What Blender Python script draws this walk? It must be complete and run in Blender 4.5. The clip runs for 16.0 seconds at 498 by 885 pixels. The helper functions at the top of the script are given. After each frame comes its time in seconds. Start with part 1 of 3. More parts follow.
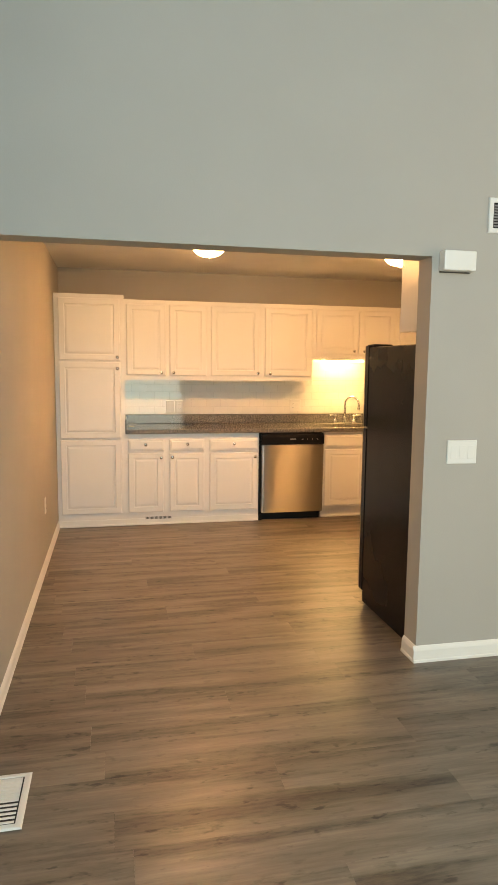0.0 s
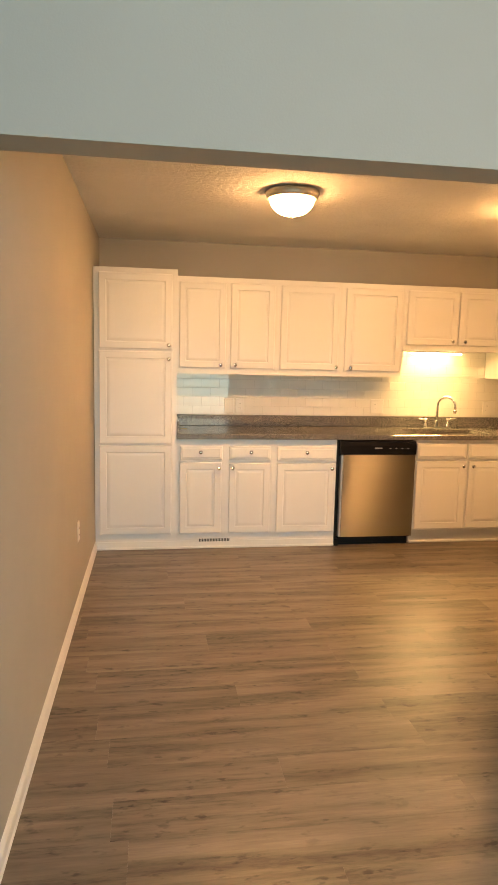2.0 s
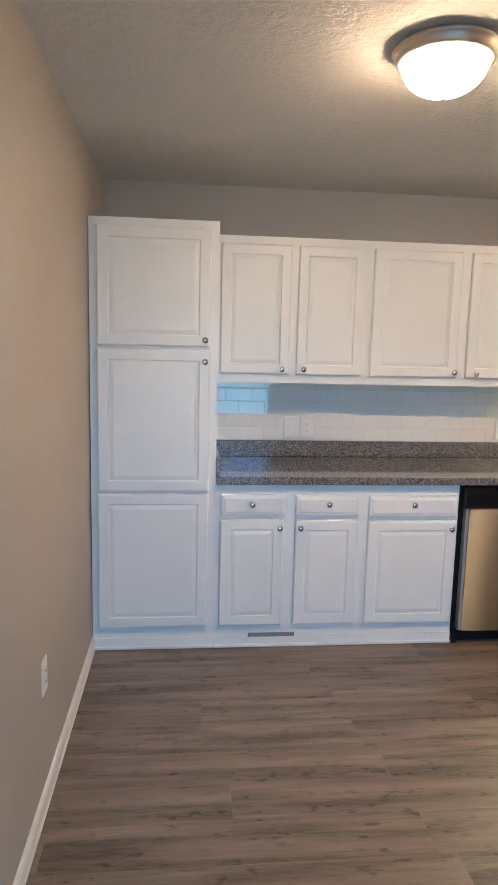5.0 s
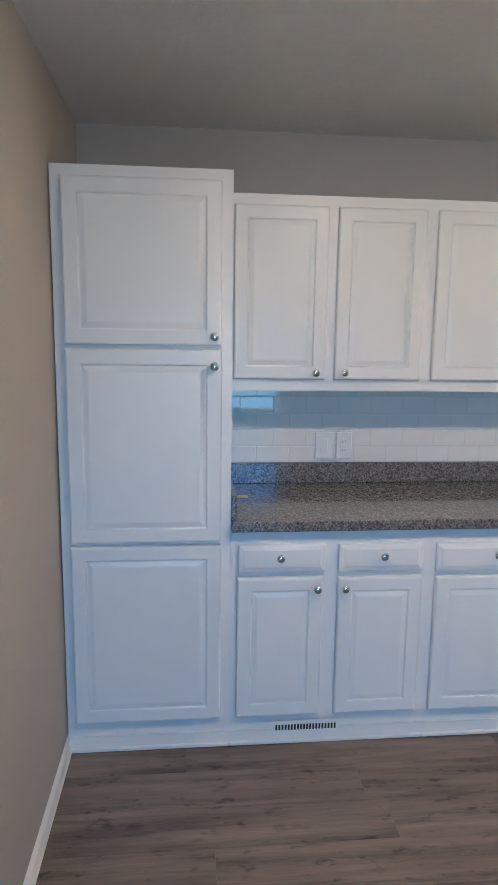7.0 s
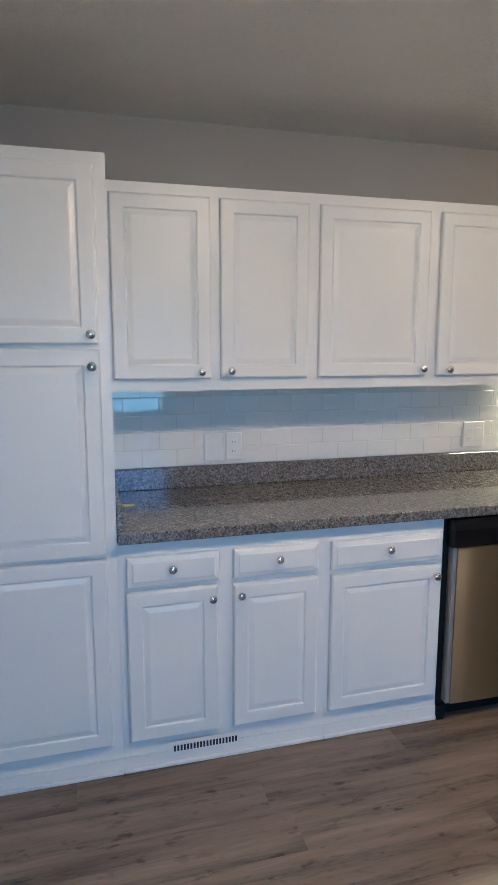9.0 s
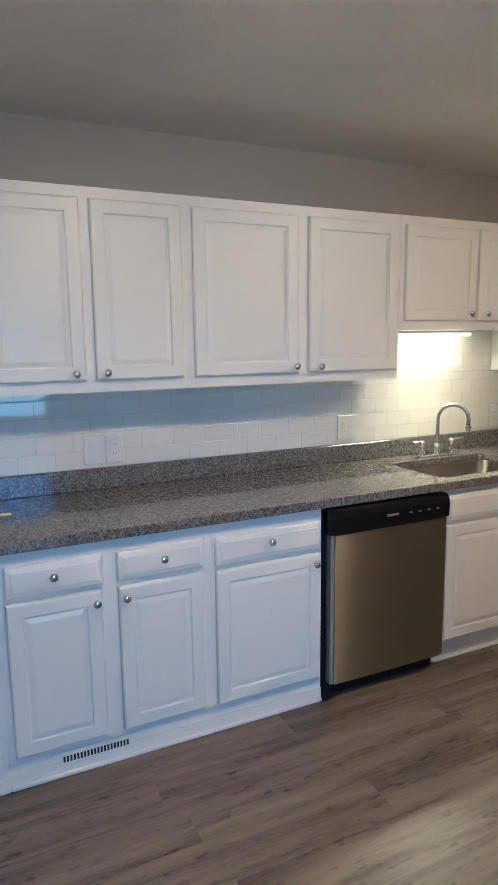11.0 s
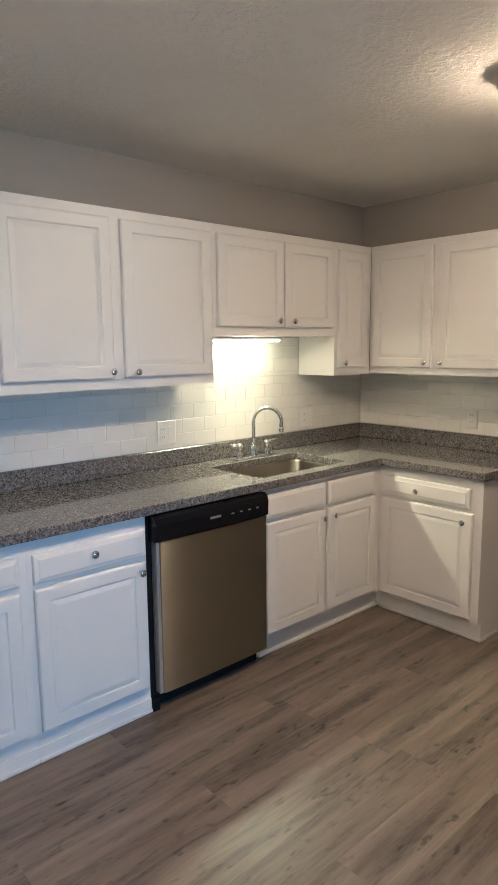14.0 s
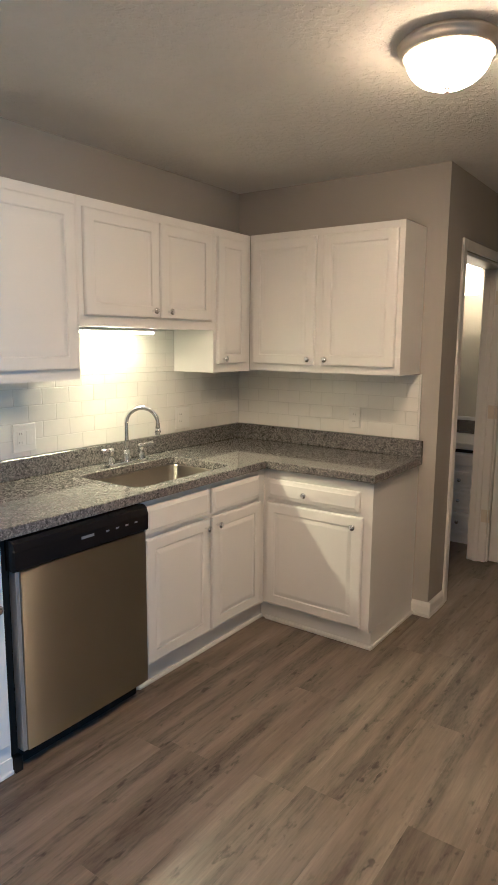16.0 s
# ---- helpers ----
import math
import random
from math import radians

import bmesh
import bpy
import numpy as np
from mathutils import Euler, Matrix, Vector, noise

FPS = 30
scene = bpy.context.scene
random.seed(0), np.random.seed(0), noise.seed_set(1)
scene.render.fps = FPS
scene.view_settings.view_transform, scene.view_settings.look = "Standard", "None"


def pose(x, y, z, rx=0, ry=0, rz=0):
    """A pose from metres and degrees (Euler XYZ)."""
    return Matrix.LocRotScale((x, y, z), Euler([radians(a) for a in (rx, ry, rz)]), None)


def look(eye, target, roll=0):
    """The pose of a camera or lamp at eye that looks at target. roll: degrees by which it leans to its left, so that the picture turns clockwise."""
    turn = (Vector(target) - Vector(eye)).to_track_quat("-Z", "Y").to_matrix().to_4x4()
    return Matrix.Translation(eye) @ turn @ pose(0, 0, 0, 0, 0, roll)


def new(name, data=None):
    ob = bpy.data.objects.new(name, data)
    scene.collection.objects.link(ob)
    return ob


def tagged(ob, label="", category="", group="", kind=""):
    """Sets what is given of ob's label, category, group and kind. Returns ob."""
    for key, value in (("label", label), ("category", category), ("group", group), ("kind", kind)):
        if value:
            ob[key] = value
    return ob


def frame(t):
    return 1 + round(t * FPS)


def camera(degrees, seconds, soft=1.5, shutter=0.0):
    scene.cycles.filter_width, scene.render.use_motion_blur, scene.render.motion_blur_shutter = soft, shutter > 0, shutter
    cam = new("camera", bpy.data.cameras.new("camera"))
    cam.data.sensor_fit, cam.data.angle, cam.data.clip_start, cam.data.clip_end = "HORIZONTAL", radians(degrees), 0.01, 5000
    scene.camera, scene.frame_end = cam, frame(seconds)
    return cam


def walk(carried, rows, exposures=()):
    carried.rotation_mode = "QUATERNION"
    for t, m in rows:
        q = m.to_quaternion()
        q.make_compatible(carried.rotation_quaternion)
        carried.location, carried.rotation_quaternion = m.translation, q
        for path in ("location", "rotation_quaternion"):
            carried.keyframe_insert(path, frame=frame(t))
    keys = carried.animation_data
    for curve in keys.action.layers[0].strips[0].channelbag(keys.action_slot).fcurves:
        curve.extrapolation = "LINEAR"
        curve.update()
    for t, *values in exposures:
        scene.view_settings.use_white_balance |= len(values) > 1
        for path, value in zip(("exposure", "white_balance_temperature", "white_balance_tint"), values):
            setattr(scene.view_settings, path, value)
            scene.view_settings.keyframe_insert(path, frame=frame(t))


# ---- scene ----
cam = camera(42.6, 16.0)
PATH = [
    (0, (-0.025, -0.105, 1.483), (0.391, 1.837, 1.251), 0.6),
    (0.5, (-0.084, 0.166, 1.442), (0.281, 2.119, 1.213), 1.0),
    (1, (-0.082, 0.427, 1.468), (0.247, 2.384, 1.223), 1.1),
    (1.5, (-0.066, 0.73, 1.481), (0.236, 2.691, 1.226), 0.9),
    (2, (-0.094, 1.008, 1.473), (0.204, 2.969, 1.217), 1.3),
    (2.5, (-0.074, 1.326, 1.508), (0.201, 3.288, 1.2425), 1.2),
    (3, (-0.062, 1.632, 1.511), (0.205, 3.595, 1.236), 0.9),
    (3.5, (-0.016, 1.928, 1.495), (0.224, 3.896, 1.231), 1.3),
    (4, (-0.05, 2.217, 1.511), (0.18, 4.185, 1.238), 1.9),
    (4.5, (-0.061, 2.488, 1.526), (0.147, 4.456, 1.236), 1.8),
    (5, (-0.072, 2.753, 1.532), (0.129, 4.722, 1.243), 1.4),
    (7.5, (-0.072, 3.717, 1.573), (0.124, 5.68, 1.241), 0.6),
    (8, (-0.077, 3.755, 1.578), (0.181, 5.709, 1.241), 0.5),
    (8.5, (-0.058, 3.743, 1.566), (0.318, 5.68, 1.237), 0.4),
    (9, (-0.048, 3.735, 1.551), (0.485, 5.637, 1.234), 0.1),
    (9.5, (-0.036, 3.726, 1.547), (0.61, 5.592, 1.231), -0.1),
    (12, (-0.01, 3.667, 1.56), (0.944, 5.398, 1.25), -1.0),
    (12.5, (-0.003, 3.657, 1.545), (1.011, 5.355, 1.247), -1.0),
    (13, (-0.004, 3.677, 1.541), (1.101, 5.317, 1.245), -0.8),
    (13.5, (-0.005, 3.696, 1.54), (1.211, 5.256, 1.244), -0.8),
    (14, (-0.018, 3.718, 1.544), (1.305, 5.186, 1.24), -0.5),
    (14.5, (-0.031, 3.763, 1.527), (1.38, 5.146, 1.219), 0.0),
    (15, (-0.004, 3.826, 1.522), (1.474, 5.137, 1.207), 0.6),
    (15.5, (0.083, 3.922, 1.526), (1.617, 5.168, 1.219), 0.5),
    (16, (0.156, 4.003, 1.523), (1.765, 5.149, 1.212), 0.5),
]
EXPOSURES = [(0, 0.05, 8600, 19), (1.5, 0.1, 8600, 19), (3.5, -0.03, 7350, 18), (4.3, -0.05, 5900, 15), (5.0, -0.25, 4700, 9), (7.5, -0.5, 4200, 6), (9.5, -0.5, 4250, 6), (12, -0.47, 4200, 6), (14, -0.4, 4300, 6), (16, -0.3, 4450, 6)]
walk(cam, [(t, look(eye, target, roll)) for t, eye, target, roll in PATH], EXPOSURES)

# ---- plan (metres) ----
XL = -0.53          # kitchen and living room west wall
XR = 3.52           # kitchen east wall
YB = 6.49           # kitchen north wall
YH, YK = 2.76, 2.895  # the wall between living room and kitchen
YS = -2.6           # living room south wall
XE = 4.6            # living room east wall
H = 2.435           # kitchen ceiling
HL = 4.2            # living room ceiling
YD, YD2 = 5.155, 5.275  # the wall with the bathroom door
XC = 1.47          # west end of the partition
FACE = 5.88         # face of the base cabinets
UFACE = 6.2         # face of the wall cabinets
TOP = 0.905         # worktop

# ---- world and light ----
world = bpy.data.worlds.new("world")
scene.world = world
world.use_nodes = True
wn = world.node_tree
sky = wn.nodes.new("ShaderNodeTexSky")
sky.sky_type, sky.sun_disc = "NISHITA", False
sky.sun_elevation, sky.sun_rotation = radians(40), radians(60)
wn.nodes["Background"].inputs[1].default_value = 0.1
wn.links.new(sky.outputs[0], wn.nodes["Background"].inputs[0])

LAMP_WARM = (1.0, 0.575, 0.25)
DOME_POWER, STRIP_POWER, BATH_POWER = 83.0, 85.0, 21.0
# daylight in the openings of the living room: blue sky in the high window, garden light in the low one, warm fill from
# two added side windows
SKY_BLUE, GARDEN, SIDE_FILL = (0.24, 0.57, 0.97), (0.62, 0.97, 1.0), (1.0, 0.88, 0.68)


def daylight(name, w, h, watts, color, m):
    d = bpy.data.lights.new(name, "AREA")
    d.shape, d.size, d.size_y, d.energy, d.color = "RECTANGLE", w, h, watts, color
    new(name, d).matrix_world = m


daylight("high_window_daylight", 1.9, 1.4, 98.0, SKY_BLUE, pose(0.65, YS + 0.02, 3.1, 90, 0, 0))
daylight("window_daylight", 1.9, 1.85, 88.0, GARDEN, pose(0.65, YS + 0.02, 1.17, 90, 0, 0))
# added fill lamp: brightens the living room walls from an unseen east opening
daylight("added_side_fill", 1.5, 1.3, 64.0, SIDE_FILL, pose(XE - 0.02, 0.4, 1.5, 90, 0, 90))
# added fill lamp: lightens the partition end and floor from the unseen west side
daylight("added_west_fill", 1.3, 1.3, 28.0, SIDE_FILL, pose(XL + 0.02, -0.3, 1.5, 90, 0, -90))

# ---- materials ----
def mat(name, color, rough=0.5, metal=0.0, coat=0.0):
    m = bpy.data.materials.new(name)
    m.use_nodes = True
    b = m.node_tree.nodes["Principled BSDF"]
    b.inputs["Base Color"].default_value = (*color, 1)
    b.inputs["Roughness"].default_value = rough
    b.inputs["Metallic"].default_value = metal
    b.inputs["Coat Weight"].default_value = coat
    return m


class Net:
    """Short hand for the nodes of one material."""

    def __init__(self, m):
        self.t = m.node_tree
        self.b = self.t.nodes["Principled BSDF"]

    def node(self, kind, **values):
        n = self.t.nodes.new(kind)
        for key, value in values.items():
            n.inputs[key.replace("_", " ")].default_value = value
        return n

    def link(self, a, b):
        self.t.links.new(a, b)

    def coords(self, scale=(1, 1, 1), spread=0.0):
        tc = self.node("ShaderNodeTexCoord")
        mp = self.node("ShaderNodeMapping")
        mp.inputs["Scale"].default_value = scale
        self.link(tc.outputs["Object"], mp.inputs["Vector"])
        if spread:
            info = self.node("ShaderNodeObjectInfo")
            mul = self.node("ShaderNodeMath")
            mul.operation = "MULTIPLY"
            mul.inputs[1].default_value = spread
            self.link(info.outputs["Random"], mul.inputs[0])
            comb = self.node("ShaderNodeCombineXYZ")
            for k in range(3):
                self.link(mul.outputs[0], comb.inputs[k])
            self.link(comb.outputs[0], mp.inputs["Location"])
        return mp.outputs[0]

    def noise(self, vec, scale, detail=4.0, rough=0.55):
        n = self.node("ShaderNodeTexNoise", Scale=scale, Detail=detail, Roughness=rough)
        self.link(vec, n.inputs["Vector"])
        return n.outputs["Fac"]

    def ramp(self, fac, stops):
        r = self.node("ShaderNodeValToRGB")
        e = r.color_ramp.elements
        while len(e) < len(stops):
            e.new(0.5)
        for item, (p, c) in zip(e, stops):
            item.position, item.color = p, (*c, 1) if len(c) == 3 else c
        self.link(fac, r.inputs[0])
        return r.outputs[0]

    def mix(self, a, b, fac, blend="MIX"):
        n = self.node("ShaderNodeMix")
        n.data_type, n.blend_type = "RGBA", blend
        for sock, v in ((n.inputs[0], fac), (n.inputs[6], a), (n.inputs[7], b)):
            if isinstance(v, (int, float)):
                sock.default_value = v
            elif isinstance(v, tuple):
                sock.default_value = (*v, 1)
            else:
                self.link(v, sock)
        return n.outputs[2]

    def bump(self, height, strength, distance):
        n = self.node("ShaderNodeBump", Strength=strength, Distance=distance)
        self.link(height, n.inputs["Height"])
        self.link(n.outputs[0], self.b.inputs["Normal"])


def grey(v):
    return (v, v, v)


def painted(name, color, rough, fine=180.0, depth=0.0006, spot=0.05, strength=0.5):
    m = mat(name, color, rough)
    n = Net(m)
    v = n.coords()
    big = n.ramp(n.noise(v, 1.7, 3), [(0.3, grey(1 - spot)), (0.7, grey(1.0))])
    n.link(n.mix((*color,), big, 1.0, "MULTIPLY"), n.b.inputs["Base Color"])
    n.link(n.ramp(n.noise(v, 9, 4), [(0.3, grey(rough - 0.03)), (0.7, grey(rough + 0.03))]), n.b.inputs["Roughness"])
    n.bump(n.noise(v, fine, 3), strength, depth)
    return m


M_WALL = painted("wall_paint", (0.42, 0.4, 0.365), 0.75, 160, 0.0008)
M_BATHWALL = painted("bath_wall_paint", (0.62, 0.6, 0.5), 0.7)
M_TRIM = painted("trim_paint", (0.8, 0.79, 0.76), 0.38, 60, 0.0003)


def cabinet_paint():
    """White paint brushed over wood, whose upright grain still shows in the gloss."""
    m = painted("cabinet_paint", (0.8, 0.79, 0.77), 0.34, 45, 0.0, 0.03)
    n = Net(m)
    grain = n.noise(n.coords((260, 260, 7), 11.0), 1.0, 4, 0.6)
    n.bump(n.ramp(grain, [(0.35, grey(0)), (0.6, grey(1))]), 0.15, 0.0003)
    return m


M_CAB = cabinet_paint()
M_PLATE = mat("white_plastic", (0.76, 0.755, 0.73), 0.3)
M_SLOT = mat("dark_slot", (0.02, 0.02, 0.02), 0.6)
M_CHROME = mat("chrome", (0.82, 0.82, 0.83), 0.09, 1.0)
M_NICKEL = mat("brushed_nickel", (0.72, 0.66, 0.58), 0.42, 1.0)
M_BLACK = mat("black_plastic", (0.008, 0.008, 0.009), 0.22)
M_BLACK.node_tree.nodes["Principled BSDF"].inputs["Specular IOR Level"].default_value = 0.16
M_BLACKMATT = mat("black_matt", (0.01, 0.01, 0.01), 0.6)
M_BLACKMATT.node_tree.nodes["Principled BSDF"].inputs["Specular IOR Level"].default_value = 0.15
M_GREYMARK = mat("grey_print", (0.22, 0.22, 0.23), 0.4)
M_WOODTAG = mat("yellow_sticker", (0.75, 0.6, 0.2), 0.5)
M_GROUT = painted("grout", (0.67, 0.66, 0.625), 0.85, 300, 0.0004)
M_VINYL = mat("window_frame_vinyl", (0.8, 0.8, 0.8), 0.35)


def ceiling_material():
    m = mat("ceiling_texture", (0.62, 0.6, 0.56), 0.85)
    n = Net(m)
    v = n.coords()
    blot = n.ramp(n.noise(v, 34, 5, 0.6), [(0.46, grey(0)), (0.56, grey(1))])
    fine = n.noise(v, 160, 3)
    h = n.mix(blot, fine, 0.3)
    n.bump(h, 0.85, 0.0028)
    n.link(n.ramp(n.noise(v, 2.5, 4), [(0.3, (0.75, 0.735, 0.7)), (0.7, (0.81, 0.795, 0.76))]), n.b.inputs["Base Color"])
    return m


M_CEIL = ceiling_material()


def plank_material():
    m = mat("vinyl_plank", (0.2, 0.15, 0.11), 0.42)
    n = Net(m)
    v = n.coords((1, 1, 1), 37.0)
    s = n.coords((1.0, 8.5, 8.5), 37.0)
    f = n.coords((5.0, 90.0, 90.0), 37.0)
    broad = n.ramp(n.noise(s, 1.5, 6, 0.62), [(0.3, (0.11, 0.087, 0.068)), (0.42, (0.155, 0.126, 0.099)), (0.56, (0.192, 0.16, 0.127)), (0.72, (0.24, 0.204, 0.163))])
    grain = n.ramp(n.noise(f, 1.5, 4, 0.65), [(0.3, grey(0.84)), (0.65, grey(1.05))])
    col = n.mix(broad, grain, 1.0, "MULTIPLY")
    # long soft dark streaks, and small tight knots strung along them
    line = n.noise(n.coords((0.8, 10.0, 1.0), 53.0), 1.3, 3)
    streak = n.ramp(line, [(0.47, grey(1.06)), (0.64, grey(0.64))])
    col = n.mix(col, streak, 1.0, "MULTIPLY")
    fleck = n.ramp(n.noise(n.coords((9.0, 48.0, 1.0), 53.0), 2.0, 4, 0.6), [(0.46, grey(1.0)), (0.64, grey(0.66))])
    col = n.mix(col, n.mix((1.0, 1.0, 1.0), fleck, n.ramp(line, [(0.46, grey(0)), (0.6, grey(1))])), 1.0, "MULTIPLY")
    knot = n.ramp(n.noise(n.coords((1.0, 2.3, 1.0), 37.0), 13.0, 3), [(0.6, grey(1.0)), (0.69, grey(0.34))])
    col = n.mix(col, n.mix((1.0, 1.0, 1.0), knot, n.ramp(line, [(0.42, grey(0.3)), (0.58, grey(1))])), 1.0, "MULTIPLY")
    info = n.node("ShaderNodeObjectInfo")
    tone = n.ramp(info.outputs["Random"], [(0, grey(0.97)), (1, grey(1.1))])
    n.link(n.mix(col, tone, 1.0, "MULTIPLY"), n.b.inputs["Base Color"])
    n.link(n.ramp(n.noise(v, 5.0, 3), [(0.3, grey(0.35)), (0.7, grey(0.42))]), n.b.inputs["Roughness"])
    n.bump(n.noise(f, 2.0, 4), 0.15, 0.0005)
    return m


M_PLANK = plank_material()
M_UNDER = mat("floor_underlay", (0.05, 0.04, 0.03), 0.9)


def granite_material():
    m = mat("granite", (0.25, 0.25, 0.25), 0.12)
    n = Net(m)
    v = n.coords()
    cells = n.node("ShaderNodeTexVoronoi", Scale=165.0)
    n.link(v, cells.inputs["Vector"])
    bw = n.node("ShaderNodeRGBToBW")
    n.link(cells.outputs["Color"], bw.inputs[0])
    fleck = n.ramp(bw.outputs[0], [(0.18, (0.025, 0.025, 0.027)), (0.34, (0.085, 0.082, 0.082)), (0.6, (0.18, 0.172, 0.165)), (0.88, (0.33, 0.32, 0.305))])
    cloud = n.ramp(n.noise(v, 45, 5, 0.65), [(0.34, (0.035, 0.036, 0.04)), (0.48, (0.155, 0.148, 0.14)), (0.7, (0.28, 0.268, 0.252))])
    n.link(n.mix(fleck, cloud, 0.4), n.b.inputs["Base Color"])
    n.link(n.ramp(n.noise(v, 60, 3), [(0.3, grey(0.05)), (0.7, grey(0.1))]), n.b.inputs["Roughness"])
    return m


M_GRANITE = granite_material()


def tile_material():
    m = mat("glazed_tile", (0.76, 0.75, 0.71), 0.035)
    n = Net(m)
    v = n.coords((1, 1, 1), 21.0)
    info = n.node("ShaderNodeObjectInfo")
    n.link(n.ramp(info.outputs["Random"], [(0, (0.77, 0.76, 0.72)), (1, (0.8, 0.79, 0.75))]), n.b.inputs["Base Color"])
    n.bump(n.noise(v, 14, 2), 0.06, 0.001)
    return m


M_TILE = tile_material()


def steel_material(name, color, rough, along):
    m = mat(name, color, rough, 1.0)
    n = Net(m)
    n.link(n.mix(color, n.ramp(n.noise(n.coords((1, 1, 1)), 3.0, 2), [(0.3, grey(0.95)), (0.7, grey(1.0))]), 1.0, "MULTIPLY"), n.b.inputs["Base Color"])
    n.b.inputs["Anisotropic"].default_value = 1.0
    up = n.node("ShaderNodeCombineXYZ")
    up.inputs[2].default_value = 1.0
    n.link(up.outputs[0], n.b.inputs["Tangent"])
    n.bump(n.noise(n.coords(along), 1.0, 3), 0.05, 0.0003)
    return m


M_STEEL = steel_material("brushed_steel", (0.43, 0.408, 0.36), 0.42, (2.0, 180.0, 260.0))
M_SINK = steel_material("sink_steel", (0.4, 0.37, 0.33), 0.34, (4.0, 160.0, 60.0))
M_EDGE = mat("galvanised_edge", (0.6, 0.62, 0.65), 0.35, 0.8)


def fridge_material():
    m = mat("black_textured_enamel", (0.004, 0.004, 0.004), 0.26)
    n = Net(m)
    v = n.coords()
    n.bump(n.noise(v, 140, 3), 0.2, 0.0006)
    n.b.inputs["Specular IOR Level"].default_value = 0.12
    n.link(n.ramp(n.noise(v, 2.2, 4), [(0.35, grey(0.2)), (0.7, grey(0.32))]), n.b.inputs["Roughness"])
    return m


M_FRIDGE = fridge_material()


def glow(name, color, strength):
    m = mat(name, (0.9, 0.88, 0.82), 0.35)
    b = m.node_tree.nodes["Principled BSDF"]
    b.inputs["Emission Color"].default_value = (*color, 1)
    b.inputs["Emission Strength"].default_value = strength
    return m


def dome_glass():
    """Frosted glass over a bulb: brightest where the bulb sits behind it."""
    m = glow("lit_frosted_glass", LAMP_WARM, DOME_POWER)
    n = Net(m)
    g = n.node("ShaderNodeTexGradient")
    g.gradient_type = "SPHERICAL"
    mp = n.node("ShaderNodeMapping")
    mp.inputs["Scale"].default_value = (11, 11, 0)
    n.link(n.node("ShaderNodeTexCoord").outputs["Object"], mp.inputs["Vector"])
    n.link(mp.outputs[0], g.inputs["Vector"])
    r = n.node("ShaderNodeMapRange")
    r.inputs["To Min"].default_value, r.inputs["To Max"].default_value = DOME_POWER * 1.0, DOME_POWER * 9
    n.link(g.outputs["Fac"], r.inputs["Value"])
    n.link(r.outputs[0], n.b.inputs["Emission Strength"])
    return m


M_DOME = dome_glass()
M_STRIP = glow("lit_tube_cover", (1.0, 0.7, 0.3), STRIP_POWER)
M_BATHGLOW = glow("lit_vanity_glass", (1.0, 0.64, 0.32), BATH_POWER)
M_GLASS = mat("window_glass", (1, 1, 1), 0.0)
M_GLASS.node_tree.nodes["Principled BSDF"].inputs["Transmission Weight"].default_value = 1.0
M_LAWN = painted("lawn", (0.06, 0.1, 0.03), 0.9)


# ---- mesh helpers ----
def mesh_of(bm, material, name="mesh", smooth=False):
    me = bpy.data.meshes.new(name)
    bmesh.ops.recalc_face_normals(bm, faces=bm.faces[:])
    if smooth:
        for f in bm.faces:
            f.smooth = True
    bm.to_mesh(me)
    bm.free()
    me.materials.append(material)
    return me


def part(name, bm, material, parent=None, label="", smooth=False):
    ob = new(name, mesh_of(bm, material, name, smooth))
    if parent is not None:
        ob.parent = parent
    if label:
        tagged(ob, label)
    return ob


def thing(name, label, category, group="", kind="", at=(0, 0, 0)):
    ob = new(name)
    ob.empty_display_size = 0.1
    ob.location = at
    return tagged(ob, label, category, group, kind)


def box(x0, x1, y0, y1, z0, z1, bevel=0.0, bm=None, seg=1):
    bm = bm or bmesh.new()
    r = bmesh.ops.create_cube(bm, size=1, matrix=Matrix.Translation(((x0 + x1) / 2, (y0 + y1) / 2, (z0 + z1) / 2)) @ Matrix.Diagonal((x1 - x0, y1 - y0, z1 - z0, 1)))
    if bevel:
        es = list({e for v in r["verts"] for e in v.link_edges})
        bmesh.ops.bevel(bm, geom=es, offset=bevel, segments=seg, affect="EDGES", profile=0.5)
    return bm


def lathe(profile, seg=28, m=Matrix(), bm=None):
    """Turns (radius, height) pairs round z."""
    bm = bm or bmesh.new()
    rings = []
    for r, z in profile:
        if r < 1e-6:
            rings.append([bm.verts.new(m @ Vector((0, 0, z)))])
        else:
            rings.append([bm.verts.new(m @ Vector((r * math.cos(2 * math.pi * k / seg), r * math.sin(2 * math.pi * k / seg), z))) for k in range(seg)])
    for a, b in zip(rings, rings[1:]):
        for k in range(seg):
            q = [a[k % len(a)], a[(k + 1) % len(a)], b[(k + 1) % len(b)], b[k % len(b)]]
            q = list(dict.fromkeys(q))
            if len(q) > 2:
                bm.faces.new(q)
    return bm


def tube(points, radius, seg=12, bm=None):
    """A round tube along points."""
    bm = bm or bmesh.new()
    pts = [Vector(p) for p in points]
    rings = []
    for k, p in enumerate(pts):
        d = (pts[min(k + 1, len(pts) - 1)] - pts[max(k - 1, 0)]).normalized()
        side = d.cross(Vector((0.13, 0.97, 0.21))).normalized()
        up = side.cross(d)
        r = radius(k / (len(pts) - 1)) if callable(radius) else radius
        rings.append([bm.verts.new(p + r * (math.cos(2 * math.pi * j / seg) * side + math.sin(2 * math.pi * j / seg) * up)) for j in range(seg)])
    for a, b in zip(rings, rings[1:]):
        for j in range(seg):
            bm.faces.new((a[j], a[(j + 1) % seg], b[(j + 1) % seg], b[j]))
    bm.faces.new(rings[0])
    bm.faces.new(rings[-1])
    return bm


